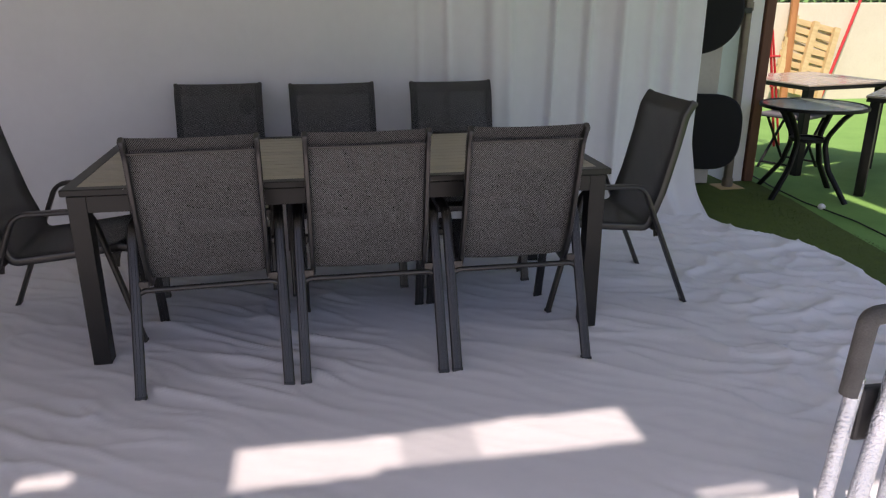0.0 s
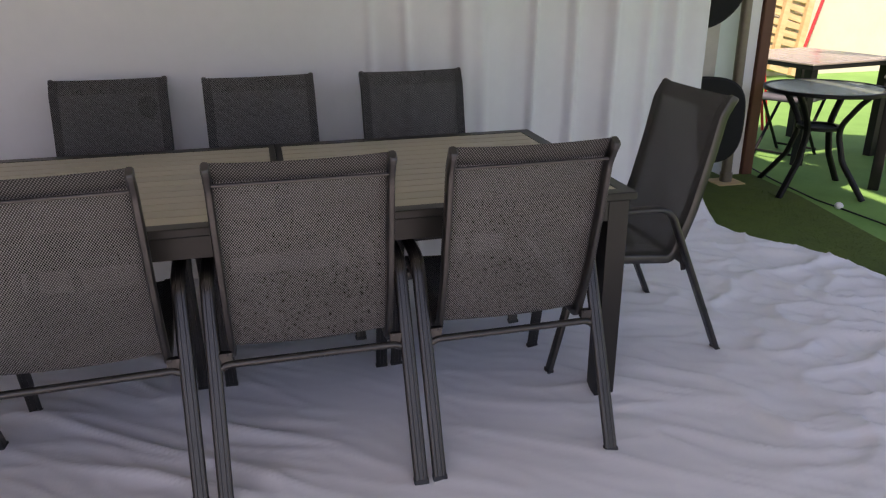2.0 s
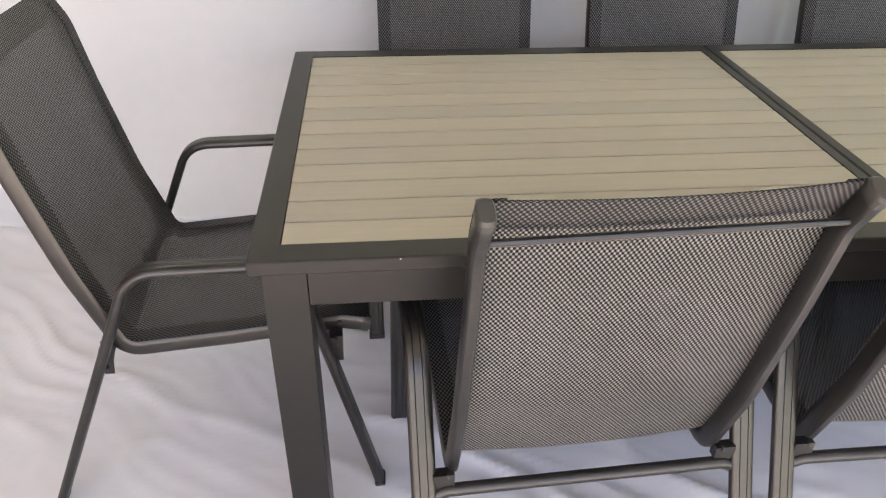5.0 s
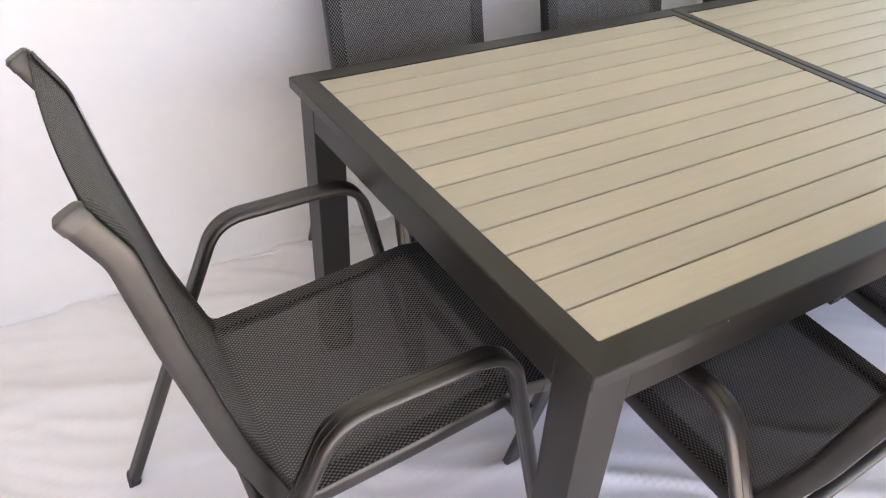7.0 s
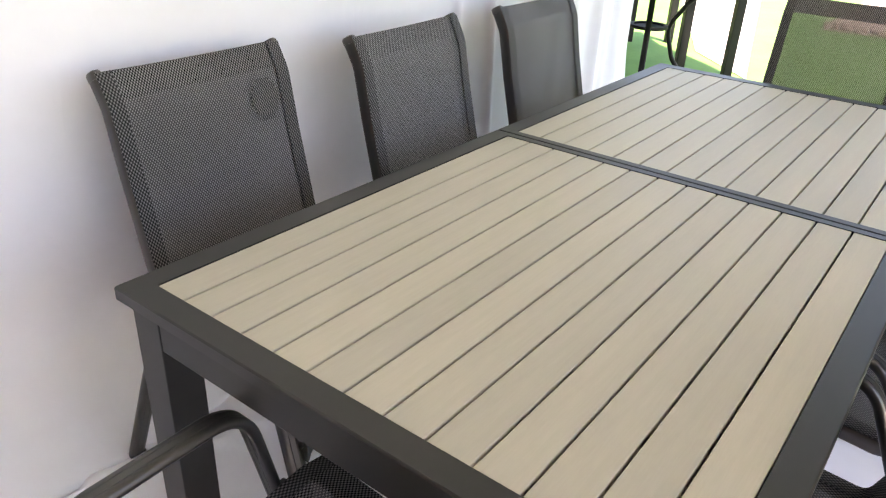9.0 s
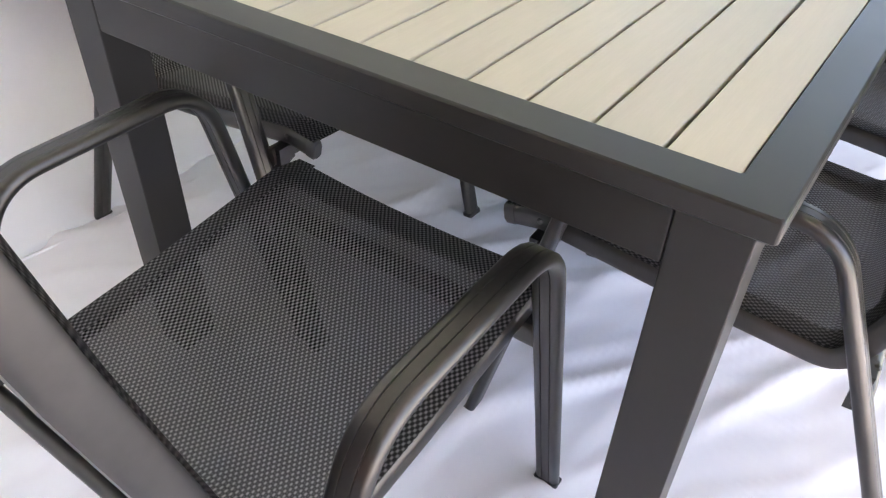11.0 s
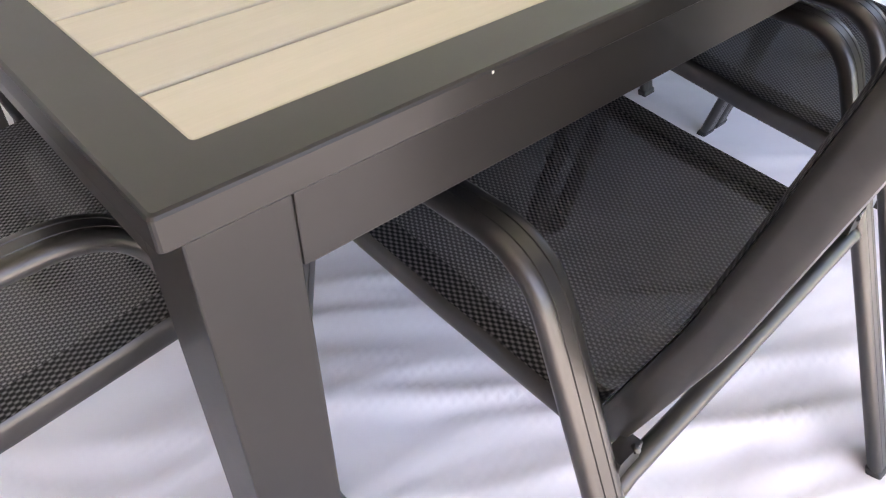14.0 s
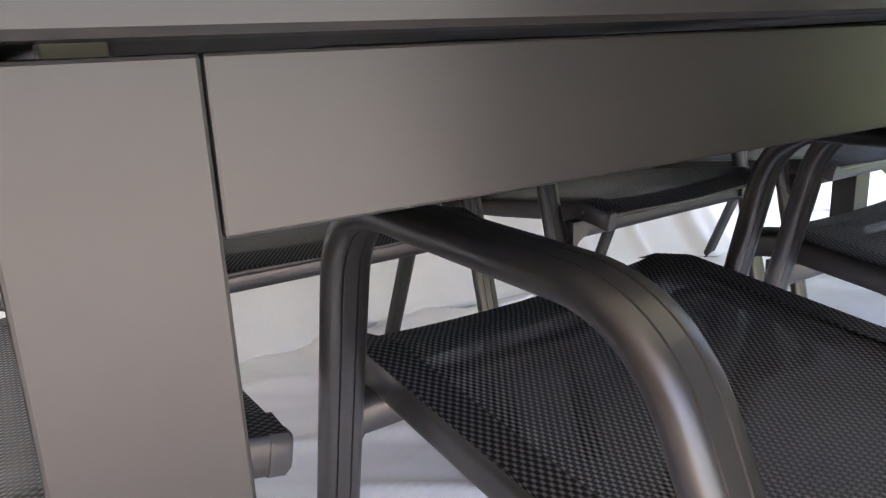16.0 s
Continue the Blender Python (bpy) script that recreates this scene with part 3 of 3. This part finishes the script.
def gusset(s, y, thick):
    """A cast web from the leg to the side rail, its lower edge hollowed."""
    low = 0.350 if y > 0 else 0.345
    outline = [(0.256, low), (0.256, low + 0.062), (0.222, low + 0.062), (0.222, low + 0.036)]
    outline += [(0.222 + 0.030 * math.sin(w), low + 0.036 - 0.030 * (1 - math.cos(w)) - 0.002) for w in (0.35, 0.75, 1.1, 1.4)]
    bm = bmesh.new()
    rings = [[bm.verts.new((s * x, y + d, z)) for x, z in outline] for d in (-thick / 2, thick / 2)]
    bm.faces.new(rings[0])
    bm.faces.new(rings[1][::-1])
    for k in range(len(outline)):
        j = (k + 1) % len(outline)
        bm.faces.new((rings[0][k], rings[0][j], rings[1][j], rings[1][k]))
    return bm


def offset_path(path, d):
    """The path moved by d towards the sitter."""
    out = []
    for i, p in enumerate(path):
        t = (path[min(i + 1, len(path) - 1)] - path[max(i - 1, 0)]).normalized()
        out.append(p - Vector((1, 0, 0)).cross(t) * d)
    return out


def hem(rail, s):
    bm = bmesh.new()
    a, b = sorted((s * (HALF_RAIL + 0.0075), s * (HALF_RAIL - 0.027)))
    path = offset_path(rail, 0.0200)
    path[-1] = path[-1] - (path[-1] - path[-2]).normalized() * 0.0035
    arc_strip(bm, path, a, b, 2)
    return bm


def build_chairs():
    lab = "dark grey metal armchair with woven mesh sling, pushed to the table"
    first = build_chair(pose(-0.581, -0.428, 0, 0, 0, 2.5), lab, "chairs round the table")
    spots = [(0.043, -0.420, 0, 0), (0.643, -0.418, 0, 0),
             (-0.646, 0.556, 0, 180.2), (-0.018, 0.470, 0, 183), (0.634, 0.465, 0, 181),
             (-1.252, -0.020, 0, -90), (1.240, -0.012, 0, 90)]
    made = [first]
    for x, y, z, a in spots:
        made.append(copy_thing(first, pose(x, y, z, 0, 0, a)))
    for c in made[3:6]:
        tagged(c, "dark grey mesh armchair with its back against the white cloth")
    # a darker round patch on one back
    rail = fillet([(0, y, z) for y, z in RAIL], RAIL_R, 30)
    bm = bmesh.new()
    for z0, z1, h in ((0.806, 0.820, 0.020), (0.820, 0.838, 0.033), (0.838, 0.872, 0.040), (0.872, 0.888, 0.033), (0.888, 0.900, 0.020)):
        seg = [Vector((0, -0.271 - (z - 0.769) * 0.2, z)) for z in (z0, z1)]
        arc_strip(bm, offset_path(seg, 0.0165), -0.148 - h, -0.148 + h, 2)
    chair_part("mesh_patch", bm, M_PATCH, made[3], "darker round patch of mesh")
    tagged(made[6], "dark grey mesh armchair at the head of the table")
    tagged(made[7], "dark grey mesh armchair at the table end by the open yard")


# ---- the yard seen past the cloth ----
def build_bistro(cx, cy):
    t = thing("bistro_table", "round bistro table with frosted glass top and curved black legs", "table", pose(cx, cy, -0.012, 0, 0, 22))
    part("glass_top", turned([(0.0, 0.672), (0.352, 0.672), (0.352, 0.680), (0.0, 0.680)], 48), M_GLASS, t, "frosted glass top")
    part("rim", turned_ring(0.352, 0.372, 0.660, 0.684), M_YARD, t)
    for k in range(4):
        a = math.pi / 2 * k
        path = fillet([(0.30, 0, 0.66), (0.24, 0, 0.60), (0.125, 0, 0.43), (0.19, 0, 0.22), (0.36, 0, 0.0)], 0.16, 6)
        bm = swept(path, oval(0.042, 0.032, 10, 0.7), (0, 1, 0))
        bmesh.ops.transform(bm, matrix=pose(0, 0, 0, 0, 0, math.degrees(a)), verts=bm.verts[:])
        part("leg", bm, M_YARD, t)
    part("ring", turned_ring(0.105, 0.135, 0.415, 0.437), M_YARD, t)
    part("shelf", turned([(0.0, 0.418), (0.106, 0.418), (0.106, 0.424), (0.0, 0.424)], 32), M_CAP, t)


def turned_ring(r0, r1, z0, z1, n=48):
    bm = bmesh.new()
    e = 0.003
    outline = [(r0, z0), (r1 - e, z0), (r1, z0 + e), (r1, z1 - e), (r1 - e, z1), (r0, z1)]
    rings = [[bm.verts.new((r * math.cos(2 * math.pi * k / n), r * math.sin(2 * math.pi * k / n), z)) for k in range(n)] for r, z in outline]
    for a, b in zip(rings, rings[1:] + rings[:1]):
        for k in range(n):
            bm.faces.new((a[k], a[(k + 1) % n], b[(k + 1) % n], b[k]))
    return bm


def build_yard_table(name, label, m, w, d, h, top):
    t = thing(name, label, "table", m)
    part("tabletop", boxed((0, 0, h - 0.014), (w, d, h), 0.003), top, t)
    part("top_frame", boxed((0.006, 0.006, h - 0.046), (w - 0.006, d - 0.006, h - 0.016), 0.004), M_YARD, t)
    for x in (0.03, w - 0.095):
        for y in (0.03, d - 0.095):
            part("leg", boxed((x, y, -0.012), (x + 0.065, y + 0.065, h - 0.046), 0.004), M_YARD, t)


def build_stool():
    t = thing("folding_stool", "folding stool with grey padded seat and crossed legs", "stool", pose(3.98, 2.42, -0.012, 0, 0, 28))
    part("seat_pad", boxed((-0.24, -0.2, 0.45), (0.24, 0.2, 0.49), 0.018, 4), M_CUSHION, t, "grey padded seat")
    for y in (-0.17, 0.17):
        part("leg", swept([(-0.2, y, 0.0), (0.19, y * 0.95, 0.45)], oval(0.025, 0.018, 10, 0.8), (0, 1, 0)), M_YARD, t)
        part("leg", swept([(0.2, y * 0.9, 0.0), (-0.19, y * 0.85, 0.45)], oval(0.025, 0.018, 10, 0.8), (0, 1, 0)), M_YARD, t)
    for x in (-0.17, 0.17):
        part("stretcher", rod((x, -0.165, 0.05), (x, 0.165, 0.05), 0.009), M_YARD, t)


def build_yard():
    # the far wall, with a hedge over it
    wall = part("wall_yard", boxed((3.0, 6.4, -0.02), (14.0, 6.6, 1.33), 0.01), M_WALL)
    tagged(wall, "sunlit cream wall added out of view to close the yard and return sunlight", "wall", kind="structure")
    # eastern wall is added, never in view, to throw sunlight back
    tagged(part("wall_east", boxed((13.8, -12.0, -0.02), (14.0, 6.4, 1.5), 0.01), M_WALL), "cream wall added out of view to close the yard and return sunlight", "wall", kind="structure")
    rng = random.Random(11)
    vs, fs = [], []
    for _ in range(9000):
        x, y, z = rng.uniform(3.0, 11.0), rng.uniform(6.55, 7.5), rng.uniform(1.0, 2.9) + 0.2 * math.sin(rng.random() * 6)
        d = Vector((rng.uniform(-1, 1), rng.uniform(-1, 1), rng.uniform(-1, 1))).normalized()
        e = d.orthogonal().normalized() * rng.uniform(0.02, 0.045)
        d *= rng.uniform(0.05, 0.10)
        c = Vector((x, y, z))
        k = len(vs)
        vs += [tuple(c - d), tuple(c + e), tuple(c + d), tuple(c - e)]
        fs.append((k, k + 1, k + 2, k + 3))
    me = bpy.data.meshes.new("hedge")
    me.from_pydata(vs, [], fs)
    me.materials.append(M_LEAF)
    tagged(new("hedge", me), "dark green leafy hedge behind the garden wall", "hedge", kind="stuff")
    # pallet leaning on the wall
    p = thing("wooden_pallet", "raw pine pallet leaning against the cream wall", "pallet", pose(6.60, 6.16, 0.10, 80, 0, 0) @ pose(0, 0, 0, 0, 0, -15))
    for x in (-0.34, 0.0, 0.34):
        part("runner", boxed((x - 0.042, 0.0, -0.035), (x + 0.042, 1.03, 0.035), 0.004), M_PALLET, p)
    rng = random.Random(5)
    for k in range(9):
        y = 0.05 + k * 0.117
        part("board", boxed((-0.39, y - 0.040, -0.057), (0.39, y + 0.040, -0.037), 0.003, m=pose(0, y, 0, 0, 0, rng.uniform(-2.5, 2.5)) @ pose(0, -y, 0)), M_PALLET, p)
    tagged(part("timber_beam", swept([(6.40, 6.15, -0.01), (6.51, 6.36, 1.50)], oval(0.10, 0.06, 8, 0.3), (1, 0, 0)), M_ORANGE), "orange-stained timber leaning against the garden wall", "timber")
    tagged(part("red_pole", rod((7.00, 6.19, -0.01), (7.535, 6.378, 1.37), 0.021), M_RED), "thin red pole leaning against the garden wall", "pole")
    lad = thing("garden_trestle", "narrow red metal trestle standing on the turf", "trestle")
    part("upright", rod((4.42, 3.3, -0.012), (4.19, 3.3, 1.18), 0.013), M_RED, lad)
    part("upright", rod((4.50, 3.34, -0.012), (4.24, 3.32, 1.12), 0.011), M_RED, lad)
    for z in (0.30, 0.59, 0.87):
        part("rung", rod((4.27 - 0.19 * (z - 0.6), 3.28, z), (4.42 - 0.19 * (z - 0.6), 3.34, z), 0.010), M_RED, lad)
    build_bistro(3.50, 1.55)
    build_stool()
    build_yard_table("stone_top_table", "square outdoor table with brown stone top and dark legs", pose(3.80, 2.05, 0, 0, 0, 9), 0.9, 0.9, 0.745, M_TOP)
    build_yard_table("side_table", "dark outdoor table with brown top on square legs", pose(4.155, 1.06, 0, 0, 0, 41), 1.45, 0.5, 0.74, M_TOP)
    # flat slab added in place of a white wall, laid to catch the sun
    bm = bmesh.new()
    low = [bm.verts.new((x, y, -0.004)) for x, y in ((4.29, 1.03), (5.75, 1.43), (11.0, 2.85), (10.0, 3.9), (4.97, 1.68))]
    bm.faces.new(low)
    tagged(part("white_slab", bm, M_PALE, smooth=0), "flat white slab standing in for the glaring white area past the turf", "paving", kind="structure")
    bm = bmesh.new()
    low = [bm.verts.new((x, y, -0.006)) for x, y in ((7.3, -3.0), (13.8, -3.0), (13.8, 1.3), (7.05, 1.15))]
    bm.faces.new(low)
    tagged(part("bare_soil", bm, M_SOIL, smooth=0), "pale pinkish bare soil beyond the turf", "soil", kind="structure")
    rng = random.Random(21)
    bm = bmesh.new()
    for k in range(46):
        y = -2.9 + 4.0 * k / 45
        r = bmesh.ops.create_icosphere(bm, subdivisions=1, radius=rng.uniform(0.03, 0.075))["verts"]
        m = pose(7.22 - 0.04 * y + rng.uniform(-0.05, 0.05), y + rng.uniform(-0.03, 0.03), 0.012, rng.uniform(0, 90), rng.uniform(0, 90), 0) @ Matrix.Diagonal((1, 1.3, 0.7, 1))
        bmesh.ops.transform(bm, matrix=m, verts=r)
    tagged(part("edging_stones", bm, M_SOIL, smooth=0), "row of rough stones edging the turf", "stones", kind="stuff")
    # extension cable with a white plug, lying on the turf
    path = fillet([(3.46, 2.12, -0.002), (3.40, 1.75, -0.002), (3.36, 1.30, -0.002), (3.38, 1.10, -0.002), (3.40, 0.80, -0.002), (3.36, 0.45, -0.002), (3.2, -0.4, -0.002), (3.1, -1.6, -0.002)], 0.4, 5)
    tagged(part("extension_cable", swept(path, oval(0.010, 0.010, 8, 1), (0, 0, 1)), M_CABLE), "thin black cable lying across the turf", "cable")
    tagged(part("white_plug", turned([(0.010, -0.012), (0.024, -0.002), (0.027, 0.012), (0.018, 0.026), (0.006, 0.031)], 20, (3.38, 1.128, 0)), M_BALL), "small white round plug on the turf", "plug")


def build_clutter():
    # two black discs fixed to the steel post
    for z, x, r in ((0.452, 2.745, 0.30), (1.325, 2.63, 0.30)):
        d = thing("black_disc", "large black round panel clamped to the steel post", "panel", pose(x, 1.76, z), "black panels")
        bm = turned([(r - 0.03, -0.028), (r - 0.008, -0.022), (r, -0.008), (r, 0.008), (r - 0.012, 0.02)], 56)
        if z < 1:  # the lower one is rounder-cornered square than round
            for v in bm.verts:
                k = v.co.xy.length
                if k > 0:
                    f = 0.95 * (abs(v.co.x / k) ** 3.2 + abs(v.co.y / k) ** 3.2) ** (-1 / 3.2)
                    v.co.x, v.co.y = v.co.x * f, v.co.y * f
        bmesh.ops.transform(bm, matrix=pose(0, 0, 0, 90, 0, -20), verts=bm.verts[:])
        part("panel", bm, M_BLACK, d)
        part("clamp", boxed((0.05, 0.02, -0.02), (3.05 - x, 0.075, 0.02), 0.004), M_CAP, d)
    # sewn edge of the floor cloth along the backdrop
    path = fillet([(-3.6, 0.93, 0.004), (-2.2, 0.935, 0.004), (-1.4, 0.94, 0.004), (-0.95, 0.885, 0.005), (-0.5, 0.845, 0.004), (0.1, 0.86, 0.004), (0.8, 0.88, 0.004)], 0.5, 5)
    tagged(part("cloth_hem", swept(path, oval(0.012, 0.007, 8, 1), (0, 0, 1)), M_CLOTH), "sewn edge of the white floor cloth", "hem", kind="structure")
    # loose cable and a short rod on the cloth in the west
    path = fillet([(-2.60, 0.42, 0.012), (-2.26, 0.47, 0.012), (-2.14, 0.44, 0.012), (-2.0, 0.36, 0.012), (-1.985, 0.27, 0.012), (-2.06, 0.20, 0.012), (-2.18, 0.30, 0.012), (-2.24, 0.12, 0.014), (-2.10, 0.04, 0.012), (-2.08, 0.14, 0.016), (-2.2, 0.22, 0.02), (-2.5, 0.2, 0.012)], 0.09, 5)
    tagged(part("loose_cable", swept(path, oval(0.007, 0.007, 8, 1), (0, 0, 1)), M_CABLE), "thin black cable looped on the white cloth", "cable")
    tagged(part("short_rod", rod((-2.55, 0.52, 0.02), (-2.08, 0.22, 0.02), 0.010), M_CABLE), "short black rod lying on the white cloth", "rod")
    # folded stand with foil sleeves
    st = thing("folded_stand", "folded stand with foil-wrapped tubes and a foam grip", "stand", pose(0.035, 0, 0))
    path = fillet([(1.150, -1.90, 0.45), (1.165, -1.90, 0.670), (1.23, -1.90, 0.675), (1.42, -1.88, 0.60)], 0.03, 6)
    part("grip", swept(path, oval(0.050, 0.050, 14, 1), (0, 1, 0)), M_FOAM, st, "charcoal foam grip")
    for a, b, r in (((1.11, -1.92, 0.0), (1.165, -1.90, 0.50), 0.021), ((1.18, -1.95, 0.0), (1.265, -1.92, 0.575), 0.025), ((1.30, -1.93, 0.0), (1.34, -1.90, 0.55), 0.021)):
        part("foil_tube", rod(a, b, r, 16), M_FOIL, st, "silver foil-wrapped tube")
    part("hinge", boxed((1.19, -1.90, 0.30), (1.33, -1.87, 0.46), 0.01), M_CAP, st)


build_ground()
build_floor_cloth()
build_backdrop()
build_shelter()
build_table()
build_chairs()
build_yard()
build_clutter()
